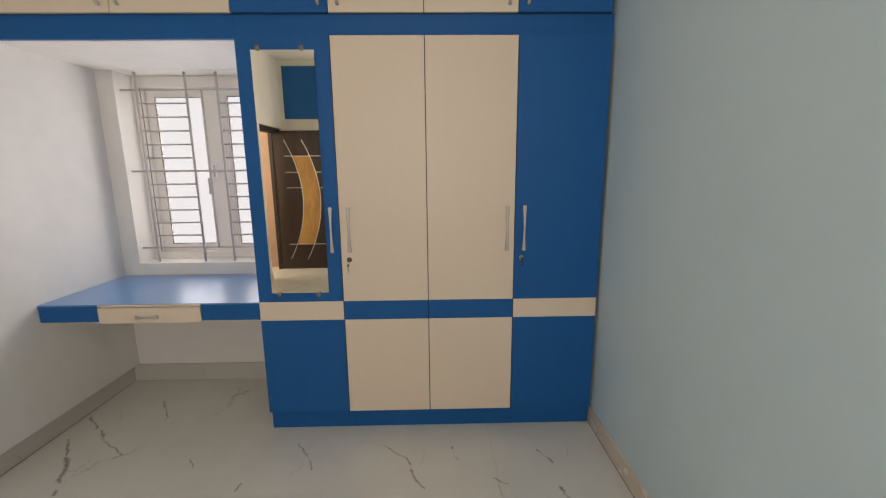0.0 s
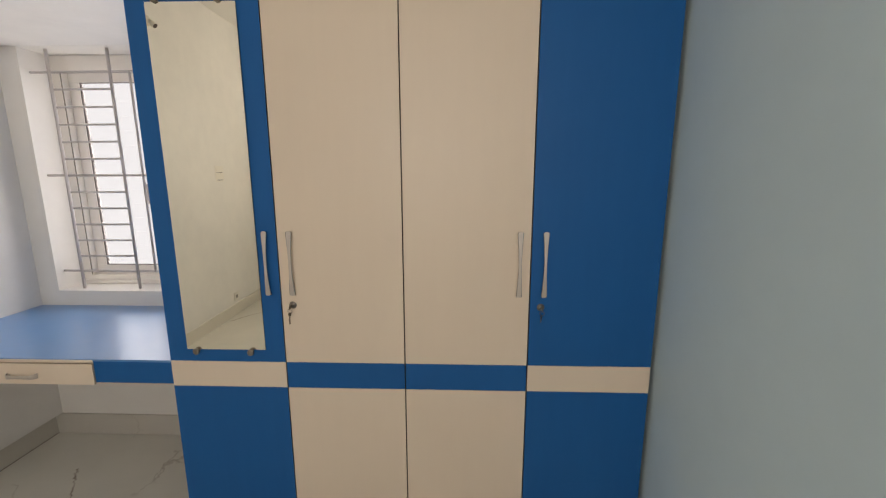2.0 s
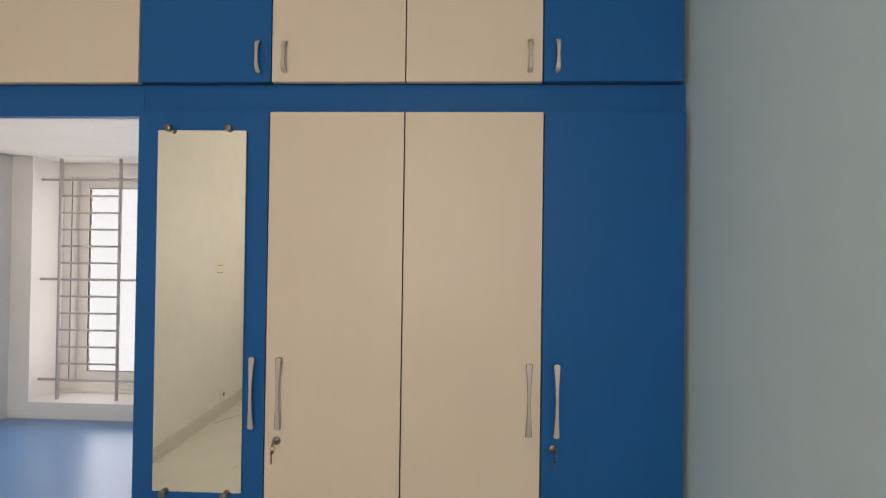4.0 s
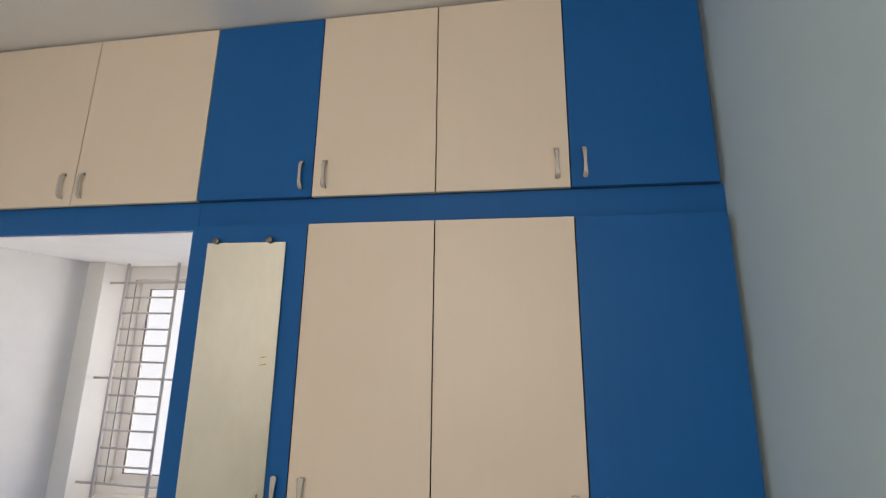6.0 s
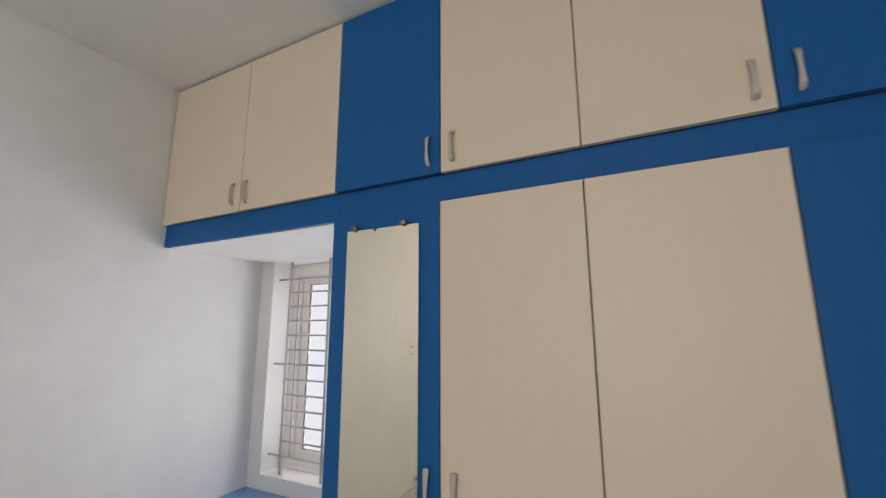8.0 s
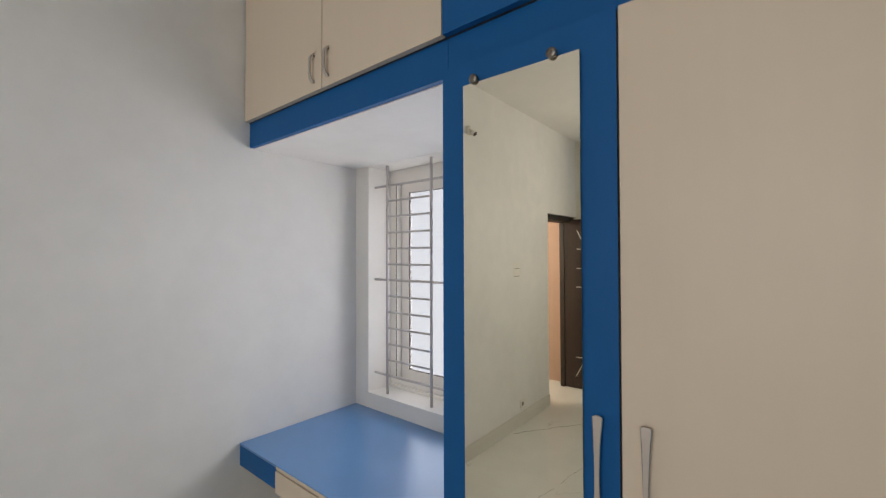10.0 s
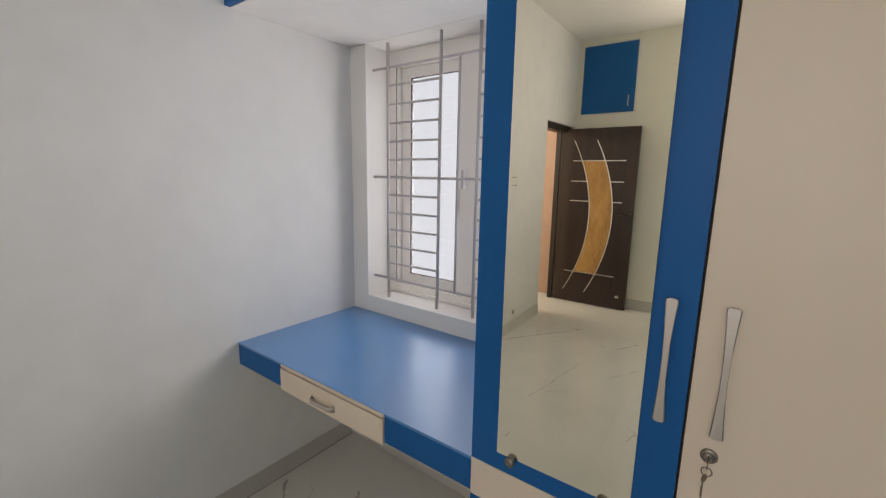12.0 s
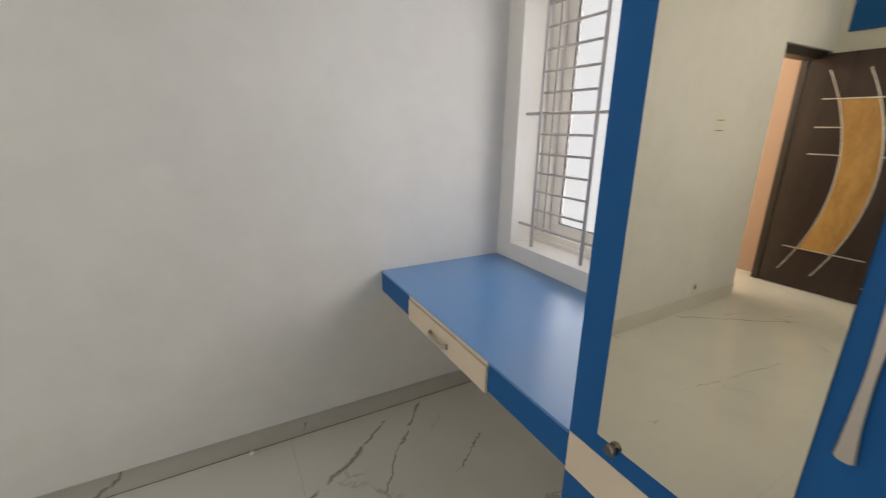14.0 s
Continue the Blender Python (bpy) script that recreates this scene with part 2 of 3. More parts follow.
# ---- the room: fitted lengths ----
XL, XR = -2.03, 0.934          # left and right walls
YB, YF = -1.95, 2.736          # rear wall, window wall
ZC = 2.914                     # ceiling
FACE, CARC = 2.101, 2.122      # cupboard fronts, carcass
DX = (-0.877, -0.433, 0.016, 0.467, 0.917)   # joints between wardrobe doors
WX0, WX1, WZ0, WZ1 = -1.923, -0.850, 0.841, 2.0595   # window opening
NX = -0.8875                   # right end of the desk niche
SKIRT, PLASTER = XL - 0.031, 0.121   # face of the west skirting, foot of the plaster above it
OY0, OZ = -1.143, 2.0          # doorway beside the rear wall

structure("floor", boxes((-3.7, 1.2, -3.2, 3.0, -0.2, -0.011)), M_GROUT, "pale cement bed beneath polished floor tiles", "floor")
structure("ceiling", boxes((-3.7, 1.2, -3.2, 3.0, ZC, ZC + 0.15)), M_CEIL, "plain off-white painted flat ceiling", "ceiling")
structure("wall_west", boxes((XL - 0.2, XL, 0.6, 2.97, PLASTER, ZC), (XL - 0.2, SKIRT - 0.012, 0.6, 2.97, -0.2, PLASTER), (XL - 0.2, XL, OY0, 0.6, -0.2, ZC), (XL - 0.2, XL, YB, OY0, OZ, ZC)), M_WHITE, "white painted plaster wall with a doorway", "wall")
structure("wall_east", boxes((XR, XR + 0.2, YB - 0.2, 2.97, -0.2, ZC)), M_BLUEWALL, "pale grey-blue painted plaster wall", "wall")
structure("wall_north", boxes((XL, WX0, YF, YF + 0.23, -0.2, ZC), (WX1, XR, YF, YF + 0.23, -0.2, ZC), (WX0, WX1, YF, YF + 0.23, -0.2, WZ0), (WX0, WX1, YF, YF + 0.23, WZ1, ZC)),
          M_SILL, "white painted wall around a deep window opening", "wall")
# the opening in this wall is made up, to hold the added rear lamp
structure("wall_south", boxes((XL - 0.2, -0.67, YB - 0.2, YB, -0.2, ZC), (0.37, XR, YB - 0.2, YB, -0.2, ZC), (-0.67, 0.37, YB - 0.2, YB, -0.2, 1.07), (-0.67, 0.37, YB - 0.2, YB, 2.63, ZC)),
          M_BACK, "cream painted plaster wall", "wall")
structure("wall_passage", boxes((-3.7, XL - 0.2, YB - 0.12, YB + 0.004, -0.2, ZC), (XL - 0.2, XL - 0.151, YB + 0.0005, YB + 0.004, 0.0, OZ - 0.002)), M_ORANGE, "orange painted passage wall beyond the doorway", "wall")
structure("wall_passage_far", boxes((-3.7, -3.6, YB, 0.2, -0.2, ZC), (-3.6, XL - 0.2, 0.1, 0.2, -0.2, ZC)), M_BACK, "cream painted passage wall", "wall")

# skirting strips
structure("baseboard_west", boxes((SKIRT - 0.012, SKIRT, 0.601, YF, 0, PLASTER - 0.001), bevel=0.001), M_SKIRT, "veined marble tile skirting strip", "skirting")
structure("baseboard_doorway", boxes((XL, XL + 0.010, OY0, 0.597, 0, 0.113), bevel=0.002), M_SKIRTP, "pale cream tile skirting strip beside the doorway", "skirting")
structure("baseboard_north", boxes((SKIRT, -0.9, YF - 0.012, YF, 0, 0.12), bevel=0.002), M_SKIRT, "veined marble tile skirting strip", "skirting")
structure("baseboard_east", boxes((XR - 0.008, XR, YB, 2.139, 0, 0.10), bevel=0.002), M_SKIRTC, "cream tile skirting strip", "skirting")
structure("baseboard_south", boxes((-2.0, XR - 0.008, YB, YB + 0.012, 0, 0.11), bevel=0.002), M_SKIRT, "veined marble tile skirting strip", "skirting")

M_JOINT = plain("brown_joint_dirt", (0.24, 0.19, 0.145), 0.7, vary=0.4, scale=14)
for owner, rows in (("baseboard_west", (SKIRT + 0.0002, SKIRT + 0.0022, 0.602, YF - 0.013)), ("baseboard_east", (XR - 0.0102, XR - 0.0082, YB + 0.02, 2.139))):
    part("joint", boxes((*rows, 0.0003, 0.0030)), M_JOINT, bpy.data.objects[owner], "dirty brown joint along the floor")

# ---- cupboard handles ----


def bow_handle(x, y, z0, z1, wide, slim, lift, bow, thick=0.005, bend=2.4):
    """A waisted strap handle, bowed off the door and fixed at both ends: satin face, bright rim."""
    bm = bmesh.new()
    n, rows = 40, []
    for i in range(n + 1):
        s = 0.5 - 0.5 * math.cos(math.pi * i / n)
        u = abs(2 * s - 1)
        w = slim + (wide - slim) * u ** 1.8
        if u > 0.965:
            w *= math.sqrt(1 - 0.80 * ((u - 0.965) / 0.035) ** 2)
        off = lift * (1 - bow * u ** bend)
        z = z0 + (z1 - z0) * s
        rows.append([bm.verts.new((x + sx * w / 2 * k, y - off + d, z)) for sx, k, d in
                     ((-1, 1, thick), (-1, 1, 0.0012), (-1, 0.82, 0), (1, 0.82, 0), (1, 1, 0.0012), (1, 1, thick))])
    for p, q in zip(rows, rows[1:]):
        for k in range(6):
            f = bm.faces.new((p[k], p[(k + 1) % 6], q[(k + 1) % 6], q[k]))
            f.material_index, f.smooth = (0 if k == 2 else 1), True
    for p, q in zip(rows, rows[1:]):
        for a, b in zip(p, q):
            bm.edges.get((a, b)).smooth = False
    bm.faces.new(rows[0])
    bm.faces.new(rows[-1][::-1])
    for z in (z0 + 0.008, z1 - 0.008):
        rod(bm, (x, y - lift * (1 - bow) + 0.003, z), (x, y, z), 0.005, 12, mat=1)
    return bm


def cam_lock(x, y, z):
    bm = bmesh.new()
    lathe(bm, (x, y, z), (0, -1, 0), ((0.0135, 0), (0.0135, 0.002), (0.011, 0.004), (0.0095, 0.0035), (0.0085, 0.007), (0.006, 0.009)), 24)
    box(bm, x - 0.0015, x + 0.0015, y - 0.0105, y - 0.008, z - 0.006, z + 0.006)
    return bm


def key_on_ring(x, y, z, spare):
    bm = bmesh.new()
    box(bm, x - 0.001, x + 0.001, y - 0.026, y - 0.009, z - 0.005, z + 0.005)          # key in the lock
    lathe(bm, (x - 0.001, y - 0.030, z), (1, 0, 0), ((0.007, 0), (0.008, 0.001), (0.007, 0.002)), 16)
    ring = [(Vector((x + 0.008 * math.cos(a), y - 0.031, z - 0.012 + 0.008 * math.sin(a)))) for a in [i * math.pi / 8 for i in range(17)]]
    for p, q in zip(ring, ring[1:]):
        rod(bm, p, q, 0.0009, 6)
    # spare key, hanging edge on
    lathe(bm, (x - 0.003, y - 0.029, z - 0.026), (1, -0.6, 0), ((0.0065, 0), (0.0075, 0.0008), (0.0065, 0.002)), 16)
    box(bm, x - 0.0045, x - 0.0020, y - 0.033, y - 0.028, z - 0.032 - spare, z - 0.031)
    for k in range(3):
        box(bm, x - 0.0055, x - 0.0045, y - 0.033, y - 0.030, z - 0.031 - spare + k * 0.007, z - 0.028 - spare + k * 0.007)
    return bm


# ---- wardrobe ----
wardrobe = thing("wardrobe", (0.016, 2.42, 0), "tall four-door wardrobe in blue and cream laminate with a mirror", "wardrobe")
part("carcass", boxes((DX[0], DX[0] + 0.018, CARC, YF - 0.002, 0.119, 2.066), (0.899, DX[4], CARC, YF - 0.002, 0.119, 2.066), (DX[0] + 0.018, 0.899, CARC + 0.004, CARC + 0.022, 0.12, 2.062)), M_CARC, wardrobe, "inner board coloured dark for the shade in the door gaps")
part("plinth", boxes((DX[0] - 0.002, DX[4] + 0.003, 2.140, YF - 0.003, 0.001, 0.1185), bevel=0.001), M_BLUE, wardrobe, "blue laminate kick board")
part("side_strip", boxes((DX[0] - 0.003, DX[0] - 0.0005, CARC - 0.002, YF - 0.004, 0.77, 2.062)), M_BLUE, wardrobe, "blue laminate side facing")

G = 0.0022
for i in range(4):
    x0, x1 = DX[i] + (G if i else 0), DX[i + 1] - G
    outer = i in (0, 3)
    door = part("door", boxes((x0, x1, FACE + 0.003, CARC - 0.001, 0.122, 2.064), bevel=0.0008), M_EDGE, wardrobe)
    a, b = (M_BLUE, M_CREAM) if outer else (M_CREAM, M_BLUE)
    la, lb = ("blue laminate facing", "cream laminate facing") if outer else ("cream laminate facing", "blue laminate facing")
    part("upper_panel", boxes((x0, x1, FACE, FACE + 0.003, 0.7608, 2.066), bevel=0.0006), a, door, la)
    part("band", boxes((x0, x1, FACE, FACE + 0.003, 0.6577, 0.7598), bevel=0.0006), b, door, lb)
    part("lower_panel", boxes((x0, x1, FACE, FACE + 0.003, 0.121, 0.6567), bevel=0.0006), a, door, la)
    hx = (-0.474, -0.385, 0.427, 0.515)[i]
    part("handle", bow_handle(hx, FACE, 1.024, 1.258, 0.0220, 0.0105, 0.019, 0.35), (M_NICKEL, M_CHROME), door, "satin nickel waisted pull handle")
    if i in (1, 3):
        lx = (-0.391, 0.507)[i == 3]
        part("lock", cam_lock(lx, FACE, 0.985), M_STEEL, door, "round steel cam lock")
        part("key", key_on_ring(lx, FACE, 0.985, (0.030, 0.012)[i == 3]), M_KEY, door, "small keys hanging in the lock")
    if i == 0:
        bm = boxes((-0.802, -0.5055, 2.093, 2.0975, 0.811, 2.001))
        for f in bm.faces:
            f.material_index = 0 if f.normal.y < -0.9 else 1
        mid = Vector((-0.6545, 2.0955, 1.406))
        turn = Matrix.Translation(mid) @ pose(0, 0, 0, MIRROR_TIP, 0, MIRROR_TURN) @ Matrix.Translation(-mid)
        bmesh.ops.transform(bm, matrix=turn, verts=bm.verts)
        part("mirror", bm, (M_MIRROR, M_GLASSEDGE), door, "long frameless silvered mirror")
        for cx, cz in ((-0.768, 2.009), (-0.564, 2.009), (-0.764, 0.805), (-0.558, 0.803)):
            bm = bmesh.new()
            lathe(bm, (cx, FACE, cz), (0, -1, 0), ((0.006, 0), (0.006, 0.011), (0.0115, 0.0112), (0.0120, 0.0125), (0.0120, 0.0175), (0.0105, 0.0195), (0.004, 0.020)), 24)
            part("mirror_stud", bm, M_STEEL, door, "round steel mirror stud")

# ---- loft cupboards above ----
LX = (XL + 0.009, -1.440, -0.889, -0.435, 0.015, 0.464, 0.914)
HX = (-1.487, -1.400, -0.477, -0.388, 0.421, 0.509)
structure("trim", boxes((NX + 0.001, XR - 0.002, 2.137, 2.157, 2.068, 2.169), bevel=0.0008), M_BLUE, "blue laminate rail between wardrobe and loft cupboards", "trim")
LOFTS = (((0, 1), XL + 0.002, NX - 0.002, "cream two-door loft cupboard above the desk niche"),
         ((2,), NX, -0.436, "blue single-door loft cupboard above the mirror door"),
         ((3, 4), -0.434, 0.463, "cream two-door loft cupboard above the wardrobe"),
         ((5,), 0.465, 0.924, "blue single-door loft cupboard beside the pale blue wall"))
for doors, ca, cb, words in LOFTS:
    unit = thing("loft_cabinet", ((ca + cb) / 2, 2.42, 2.07), words, "cupboard", "loft cupboards under the ceiling")
    part("carcass", boxes((ca, cb, CARC + 0.010, YF - 0.002, 2.17, ZC - 0.004)), M_CARC, unit, "inner board coloured dark for the shade in the door gaps")
    if doors[0] == 0:
        part("rail", boxes((XL + 0.001, NX, 2.137, 2.157, 2.062, 2.169), bevel=0.0008), M_BLUE, unit, "blue laminate rail")
        part("underside", boxes((XL + 0.001, DX[0] - 0.001, 2.158, YF - 0.001, 2.060, 2.168)), M_WHITE, unit, "white painted niche soffit")
    for i in doors:
        x0, x1 = LX[i] + 0.0022, LX[i + 1] - 0.0022
        d = part("door", boxes((x0, x1, FACE + 0.010, CARC + 0.008, 2.170, ZC - 0.012), bevel=0.001), M_BLUE if len(doors) == 1 else M_CREAM, unit)
        part("handle", bow_handle(HX[i], FACE + 0.010, 2.199, 2.306, 0.0185, 0.0110, 0.022, 0.8, bend=5.0), (M_NICKEL, M_CHROME), d, "small satin nickel bow handle")

# ---- desk ----
desk = thing("desk", (-1.46, 2.42, 0.66), "wall-hung blue laminate study desk with one cream drawer", "desk")
part("top", boxes((XL + 0.001, DX[0] - 0.001, FACE - 0.001, YF - 0.001, 0.752, 0.7605), bevel=0.0012), M_DESK, desk, "glossy blue laminate top, colour lightened for window sheen")
part("apron", boxes((XL + 0.001, -1.7215, FACE, FACE + 0.02, 0.665, 0.7515), bevel=0.0008), M_BLUE, desk, "blue laminate front board")
part("apron", boxes((-1.1835, DX[0] - 0.001, FACE, FACE + 0.02, 0.665, 0.7515), bevel=0.0008), M_BLUE, desk, "blue laminate front board")
part("body", boxes((XL + 0.002, DX[0] - 0.002, FACE + 0.021, YF - 0.002, 0.667, 0.751), (XL + 0.002, DX[0] - 0.002, FACE + 0.003, YF - 0.002, 0.6605, 0.6645)), M_CREAM, desk, "cream board under the top")
drawer = part("drawer", boxes((-1.7185, -1.1865, FACE - 0.006, FACE + 0.0025, 0.657, 0.7415), bevel=0.0015), M_CREAM, desk, "cream drawer front")
part("drawer_rail", boxes((-1.720, -1.185, FACE - 0.002, FACE + 0.02, 0.7455, 0.7575), bevel=0.001), M_CREAM, desk, "cream edge strip above the drawer")


def bar_handle(x0, x1, y, z):
    bm = bmesh.new()
    n, rows = 18, []
    for i in range(n + 1):
        s = i / n
        u = abs(2 * s - 1)
        off = 0.022 * (1 - max(0.0, (u - 0.72) / 0.28) ** 2 * 0.8)
        w = 0.006 + 0.005 * u ** 2
        x = x0 + (x1 - x0) * s
        rows.append([bm.verts.new((x, y - off + d, z + k * w)) for k, d in ((-1, 0.004), (-0.8, 0), (0.8, 0), (1, 0.004))])
    for p, q in zip(rows, rows[1:]):
        for k in range(4):
            bm.faces.new((p[k], p[(k + 1) % 4], q[(k + 1) % 4], q[k])).smooth = True
    bm.faces.new(rows[0])
    bm.faces.new(rows[-1][::-1])
    for x in (x0 + 0.006, x1 - 0.006):
        rod(bm, (x, y - 0.008, z), (x, y, z), 0.004, 10)
    return bm


part("handle", bar_handle(-1.526, -1.406, FACE - 0.006, 0.693), M_NICKEL, drawer, "satin nickel bow handle")

# ---- window ----
window = thing("window_1", (-1.386, 2.93, WZ0), "cream two-sash sliding window letting in bright daylight", "window", kind="structure")
FY = 2.898
HEAD, JAMB = 1.986, -1.870
part("window_frame", boxes((WX0, WX1, FY, FY + 0.062, WZ0, WZ0 + 0.045), (WX0, WX1, FY, FY + 0.062, HEAD, WZ1), (WX0, JAMB, FY, FY + 0.062, WZ0 + 0.045, HEAD),
                           (WX1 - 0.04, WX1, FY, FY + 0.062, WZ0 + 0.045, HEAD), bevel=0.003), M_UPVC, window, "cream frame")


# thin dark strip laid on the frame as the shade of a groove
part("track_groove", boxes((JAMB - 0.0075, JAMB - 0.0015, FY - 0.0006, FY + 0.001, WZ0 + 0.05, HEAD - 0.002)), M_SOCK, window, "dark strip for the shade of the groove beside the sash")
part("sill_track", boxes((WX0 + 0.002, WX1 - 0.002, FY - 0.016, FY - 0.0005, WZ0 + 0.001, WZ0 + 0.018), bevel=0.002), M_UPVC, window, "cream bottom track")


def sash(x0, x1, y, z0, z1, w, meet):
    bm = boxes((x0, x1, y, y + 0.026, z0, z0 + w), (x0, x1, y, y + 0.026, z1 - w, z1), (x0, x0 + meet, y, y + 0.026, z0 + w, z1 - w), (x1 - w, x1, y, y + 0.026, z0 + w, z1 - w), bevel=0.003)
    s = part("sash", bm, M_UPVC, window)
    # glazing bead
    part("bead", boxes((x0 + meet, x0 + meet + 0.004, y + 0.004, y + 0.012, z0 + w, z1 - w), (x1 - w - 0.004, x1 - w, y + 0.004, y + 0.012, z0 + w, z1 - w),
                       (x0 + meet + 0.004, x1 - w - 0.004, y + 0.004, y + 0.012, z0 + w, z0 + w + 0.004), (x0 + meet + 0.004, x1 - w - 0.004, y + 0.004, y + 0.012, z1 - w - 0.004, z1 - w)), M_DARKPL, s, "dark rubber glazing seal")
    p = part("pane", boxes((x0 + meet, x1 - w, y + 0.013, y + 0.017, z0 + w, z1 - w)), M_PANE, s, "glass pane tinted grey to dim the bright view")
    p.visible_shadow = False
    return s


s1 = sash(JAMB + 0.0015, -1.400, FY + 0.034, 0.887, HEAD - 0.0015, 0.052, 0.056)
s2 = sash(-1.488, -0.892, FY + 0.004, 0.887, HEAD - 0.0015, 0.052, 0.170)
part("meeting_rib", boxes((-1.352, -1.340, FY, FY + 0.0038, 0.90, 1.97), bevel=0.001), M_UPVC, s2)
part("sash_pull", boxes((-1.492, -1.480, FY - 0.012, FY + 0.0038, 1.29, 1.40), bevel=0.003), M_GRILLE, s2, "pale sash pull")

grille = thing("window_grille", (-1.386, 2.785, WZ0), "pale painted steel bar grille inside the window opening", "window grille")
GY = 2.785
UPRIGHTS = (-1.818, -1.508, -1.311, -1.001)


def bar(name, a, b, r):
    bm = bmesh.new()
    rod(bm, a, b, r, 10)
    part(name, bm, M_GRILLE, grille)


for z in (1.952, 1.447, 0.939):
    bar("cross_bar", (WX0 + 0.001, GY, z), (WX1 - 0.001, GY, z), 0.0065)
for x in UPRIGHTS:
    bar("upright", (x, GY - 0.007, WZ0 + 0.002), (x, GY - 0.007, WZ1 - 0.002), 0.0075)
bar("short_upright", (-1.412, GY - 0.003, 0.938), (-1.412, GY - 0.003, 1.954), 0.006)
part("clasp", boxes((-1.388, -1.376, GY - 0.012, GY + 0.01, 1.405, 1.485), bevel=0.002), M_GRILLE, grille, "small upright clasp")
for xa, xb in (UPRIGHTS[:2], UPRIGHTS[2:]):
    for base in (0.938, 1.446):
        for k in range(1, 6):
            z = base + 0.0847 * k
            bar("rung", (xa, GY - 0.004, z), (xb, GY - 0.004, z), 0.0055)

structure("backdrop", boxes((-7, 4, 7.0, 7.05, -3, 6)), M_OUT, "bright hazy daylight beyond the window", "backdrop")

# ---- room door, standing open along the rear wall ----
door1 = thing("door_1", (-1.70, -1.82, 0), "dark walnut door with golden inlay, standing wide open", "door", kind="structure")
DY = -1.80
leaf = part("leaf", boxes((-2.118, -1.295, DY - 0.038, DY, 0.008, 1.968), bevel=0.002), M_DARKWOOD, door1, "dark walnut veneered leaf")


def arc_x(z, a):
    """Left and right edge of the bowed inlay at a height."""
    s = (z - 1.0) / 0.85
    return a - 0.226 * s * s + 0.008 * s


bm = bmesh.new()
rows = []
for i in range(25):
    z = 0.368 + (1.622 - 0.368) * i / 24
    l, r = arc_x(z, -1.752) + 0.006, arc_x(z, -1.507) - 0.006
    rows.append([bm.verts.new((l, DY + 0.0005, z)), bm.verts.new((l, DY + 0.003, z)), bm.verts.new((r, DY + 0.003, z)), bm.verts.new((r, DY + 0.0005, z))])
for p, q in zip(rows, rows[1:]):
    for k in range(4):
        bm.faces.new((p[k], p[(k + 1) % 4], q[(k + 1) % 4], q[k]))
bm.faces.new(rows[0])
bm.faces.new(rows[-1][::-1])
part("inlay", bm, M_OAK, leaf, "golden wood inlay panel")
for a in (-1.752, -1.507):
    bm = bmesh.new()
    rows = []
    for i in range(33):
        z = 0.146 + (1.843 - 0.146) * i / 32
        x = arc_x(z, a)
        rows.append([bm.verts.new((x + dx, DY + dy, z)) for dx, dy in ((-0.0048, 0.0005), (-0.0048, 0.004), (0.0048, 0.004), (0.0048, 0.0005))])
    for p, q in zip(rows, rows[1:]):
        for k in range(4):
            bm.faces.new((p[k], p[(k + 1) % 4], q[(k + 1) % 4], q[k]))
    bm.faces.new(rows[0])
    bm.faces.new(rows[-1][::-1])
    part("arc_strip", bm, M_STRIP, leaf, "curved bright steel strip")
for z, full in ((1.622, True), (1.40, False), (1.182, False), (0.368, True)):
    l, r = arc_x(z, -1.752), arc_x(z, -1.507)
    xl, xr = -1.970 - 0.014 * (1.622 - z), -1.412 - 0.014 * (1.622 - z)
    for xa, xb in ((xl, l - 0.007), (l + 0.007, r - 0.007), (r + 0.007, xr)) if full else ((xl, l - 0.007), (r + 0.007, xr)):
        part("strip", boxes((xa, xb, DY + 0.0005, DY + 0.0045, z - 0.0042, z + 0.0042)), M_STRIP, leaf, "bright steel strip")
bm = bmesh.new()
box(bm, -1.345, -1.312, DY, DY + 0.006, 0.93, 1.13, 0.002)
rod(bm, (-1.328, DY + 0.006, 1.06), (-1.328, DY + 0.045, 1.06), 0.008, 12)
rod(bm, (-1.328, DY + 0.045, 1.06), (-1.43, DY + 0.045, 1.06), 0.008, 12)
part("door_handle", bm, M_FRAME, leaf, "dark lever handle on a long plate")
part("door_stop", boxes((-1.40, -1.365, DY, DY + 0.02, 0.14, 0.16), bevel=0.003), M_STRIP, leaf, "small bright tower catch")
part("frame_head", boxes((XL - 0.15, XL - 0.03, YB + 0.001, OY0 - 0.001, OZ - 0.065, OZ - 0.001), bevel=0.003), M_FRAME, door1, "dark wooden head of the door frame")
part("frame_jamb", boxes((XL - 0.148, XL - 0.092, YB + 0.006, DY + 0.006, 0.0, OZ - 0.066), bevel=0.003), M_FRAME, door1, "dark wooden jamb")
part("frame_jamb", boxes((XL - 0.15, XL - 0.09, OY0 - 0.05, OY0 - 0.001, 0.0, OZ - 0.066), bevel=0.003), M_FRAME, door1, "dark wooden jamb")

# ---- loft door on the rear wall ----
loft3 = thing("wall_cupboard", (-1.72, YB, 2.13), "blue laminate cupboard door high on the cream wall", "cupboard")
d = part("door", boxes((-1.965, -1.420, YB + 0.001, YB + 0.02, 2.135, 2.835), bevel=0.001), M_BLUE, loft3)
bm = bow_handle(-1.475, 0, 2.19, 2.30, 0.018, 0.011, 0.022, 0.7, bend=5.0)
bmesh.ops.transform(bm, matrix=Matrix.Translation((0, YB + 0.02, 0)) @ Matrix.Diagonal((1, -1, 1, 1)), verts=bm.verts)
part("handle", bm, (M_NICKEL, M_CHROME), d, "small satin nickel bow handle")

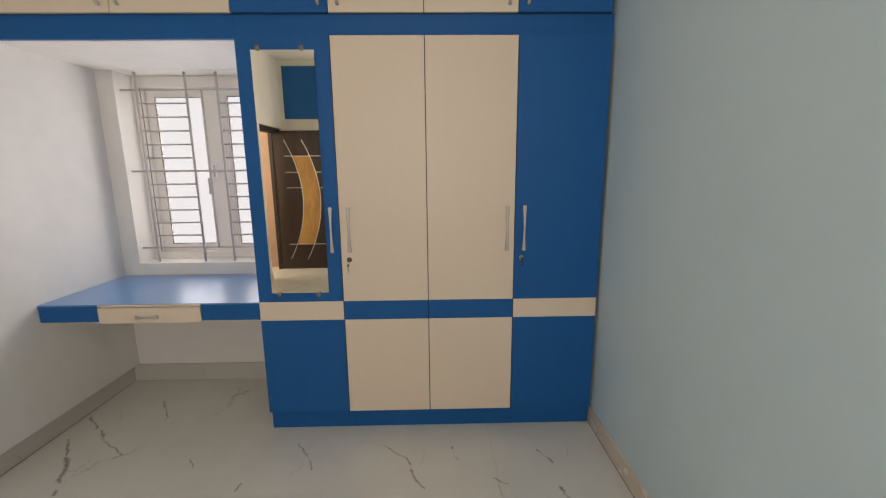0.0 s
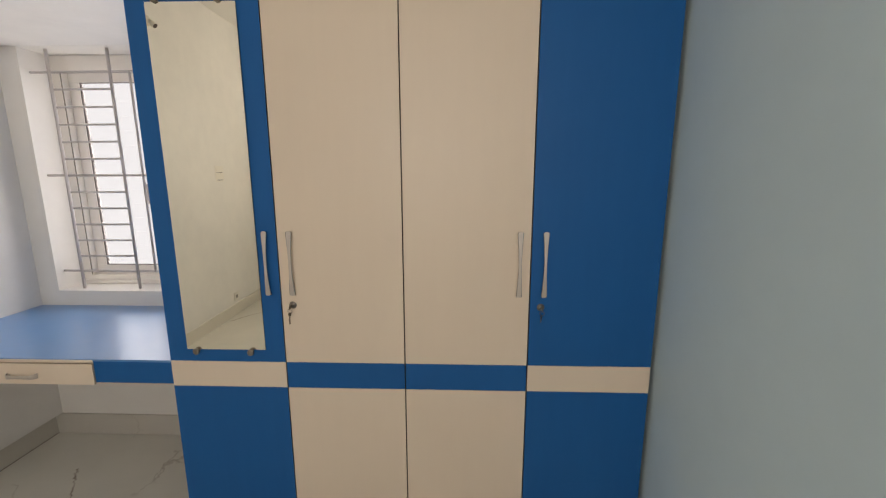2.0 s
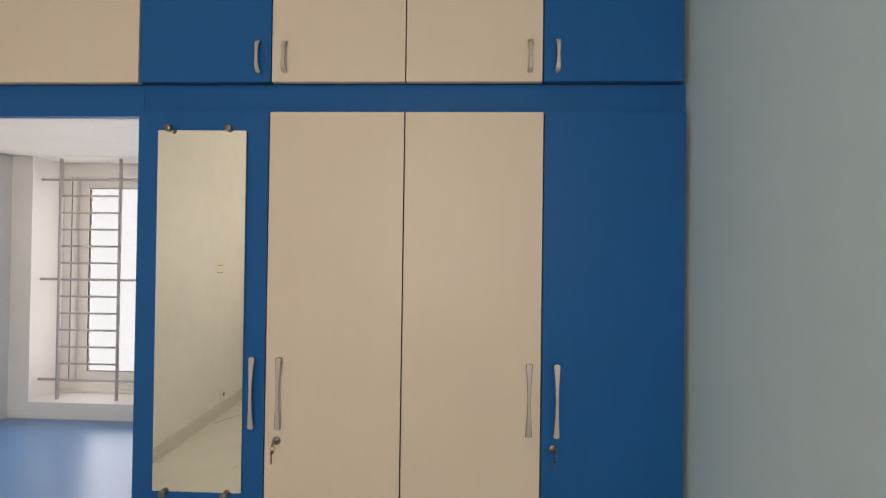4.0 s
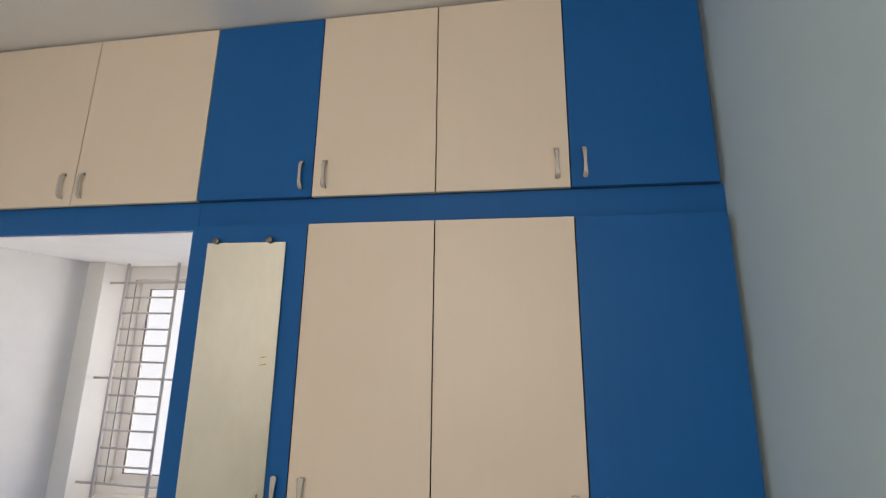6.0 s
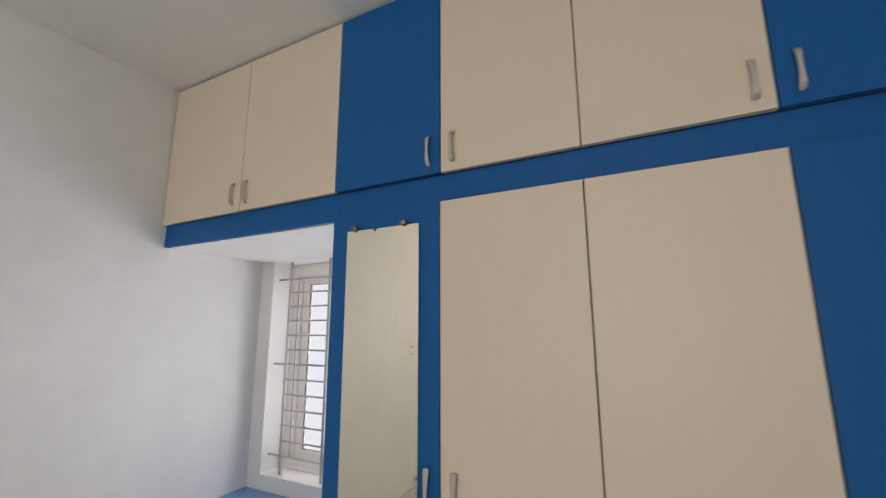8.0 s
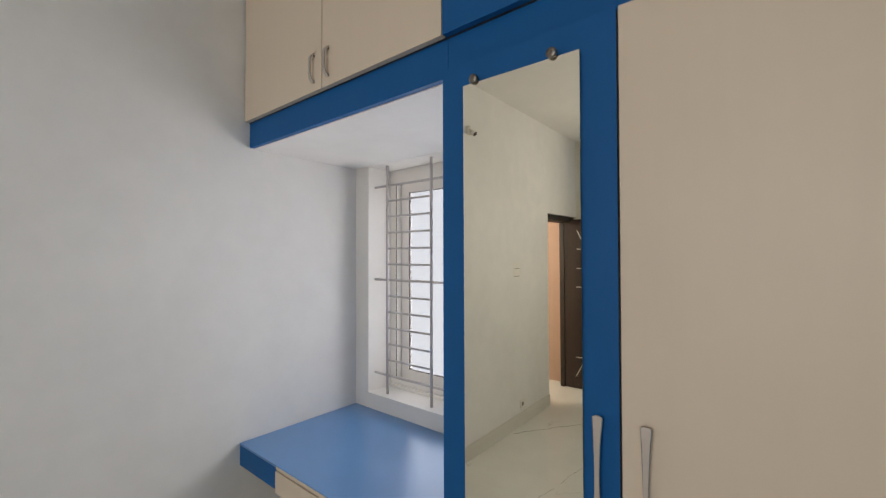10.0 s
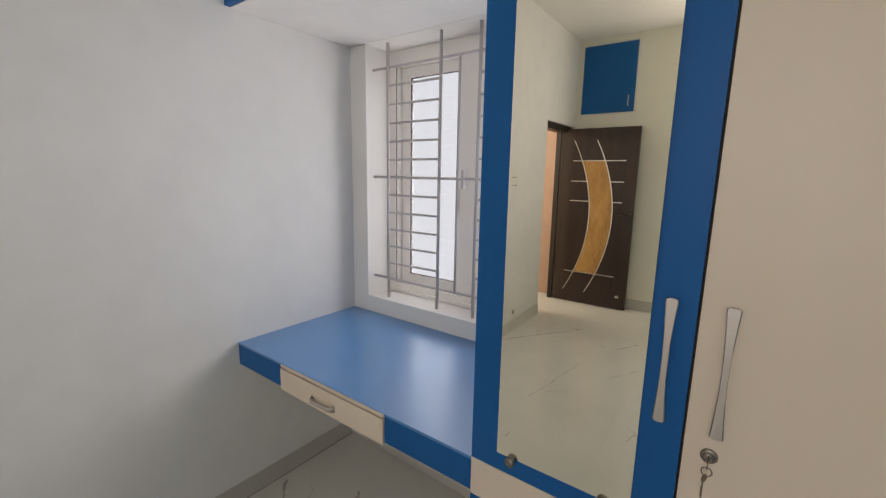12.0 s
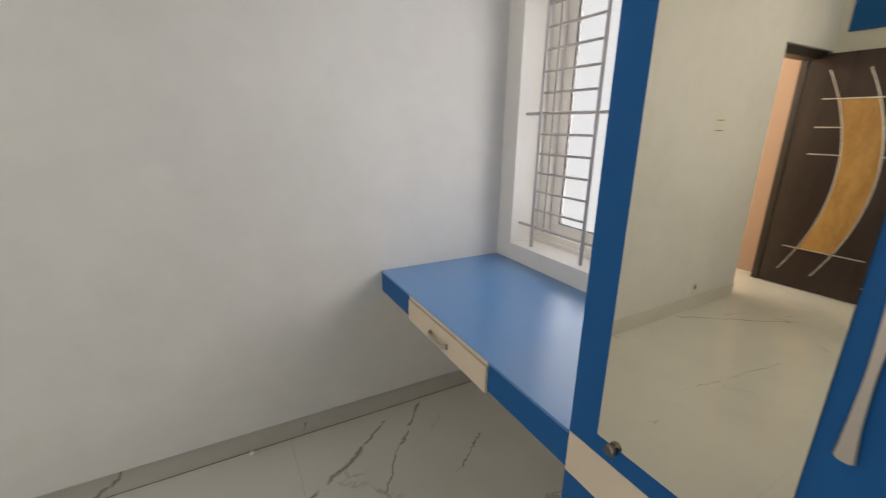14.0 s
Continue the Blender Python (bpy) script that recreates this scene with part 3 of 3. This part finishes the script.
# ---- fittings on the white wall ----
sw = thing("switch_board", (XL, -0.459, 1.42), "white modular switch plate on the wall", "switch")
part("plate", boxes((XL + 0.0005, XL + 0.0025, -0.529, -0.389, 1.353, 1.503), bevel=0.002), M_PLASTIC, sw)
for z in (1.464, 1.394):
    part("rocker", boxes((XL + 0.0020, XL + 0.0038, -0.507, -0.411, z - 0.022, z + 0.022), bevel=0.0006), M_PLASTIC, sw)
    # raised dark strip in place of the shadow line below the rocker
    part("gap", boxes((XL + 0.0022, XL + 0.0042, -0.507, -0.411, z - 0.027, z - 0.0225)), M_DARKPL, sw, "dark strip for the shadow line under the rocker")
so = thing("wall_socket", (XL, -0.537, 0.184), "white socket plate above the skirting", "socket")
part("plate", boxes((XL + 0.0005, XL + 0.009, -0.577, -0.497, 0.144, 0.224), bevel=0.003), M_PLASTIC, so)
part("socket_face", boxes((XL + 0.0085, XL + 0.011, -0.554, -0.520, 0.167, 0.201), bevel=0.002), M_SOCK, so, "dark pin face")

bulb = thing("lamp_holder", (XL, 0.30, 2.53), "white angled lamp holder without a bulb", "lamp holder")
bm = bmesh.new()
lathe(bm, (XL + 0.0005, 0.30, 2.535), (1, 0, 0), ((0.036, 0), (0.036, 0.012), (0.028, 0.02), (0.018, 0.028)), 24)
part("rose", bm, M_PLASTIC, bulb)
bm = bmesh.new()
lathe(bm, (XL + 0.018, 0.30, 2.533), (0.75, 0, -0.6), ((0.016, 0), (0.017, 0.03), (0.021, 0.032), (0.021, 0.058)), 24)
part("cup", bm, M_PLASTIC, bulb)
bm = bmesh.new()
q = Vector((XL + 0.018, 0.30, 2.533)) + Vector((0.75, 0, -0.6)).normalized() * 0.0585
lathe(bm, q, (0.75, 0, -0.6), ((0.018, 0), (0.016, 0.002)), 20)
part("socket_mouth", bm, M_DARKPL, bulb, "dark empty socket")

# ---- a scrap on the floor, coloured white to stand for a bright glint ----
bm = bmesh.new()
rows = [[bm.verts.new((SKIRT + 0.012 + a, 1.487 + b, z + c)) for c in (0.0, 0.0008)] for a, b, z in
        ((0.0, -0.014, 0.0005), (0.020, -0.012, 0.0005), (0.024, -0.002, 0.012), (0.020, 0.012, 0.010), (0.0, 0.014, 0.0005), (-0.003, 0.0, 0.014))]
bm.faces.new([p[0] for p in rows][::-1])
bm.faces.new([p[1] for p in rows])
for p, q in zip(rows, rows[1:] + rows[:1]):
    bm.faces.new((p[0], q[0], q[1], p[1]))
tagged(part("paper_scrap", bm, plain("white_scrap_glint", (0.92, 0.92, 0.90), 0.3, vary=0.02)), "tiny scrap coloured white for a glint on the tiles beside the skirting", "litter")

# ---- floor tiles ----
floor_ob = bpy.data.objects["floor"]


def cuts(first, step, lo, hi):
    n = math.ceil((lo - first) / step)
    inner = [first + k * step for k in range(n, n + 40) if lo + 0.02 < first + k * step < hi - 0.02]
    return [lo, *inner, hi]


shared = {}
xs, ys = cuts(-0.86, 1.2, -3.6, XR), cuts(1.65, 1.2, YB - 0.02, YF)
for xa, xb in zip(xs, xs[1:]):
    for ya, yb in zip(ys, ys[1:]):
        size = (round(xb - xa, 4), round(yb - ya, 4))
        if size not in shared:
            w, h = size[0] / 2 - 0.0002, size[1] / 2 - 0.0002
            shared[size] = mesh_of("tile", boxes((-w, w, -h, h, -0.01, 0.0), bevel=0.0003), M_FLOOR)
        t = new("tile", shared[size])
        t.location = Vector(((xa + xb) / 2, (ya + yb) / 2, 0)) - ORIGIN[floor_ob]
        t.parent = floor_ob
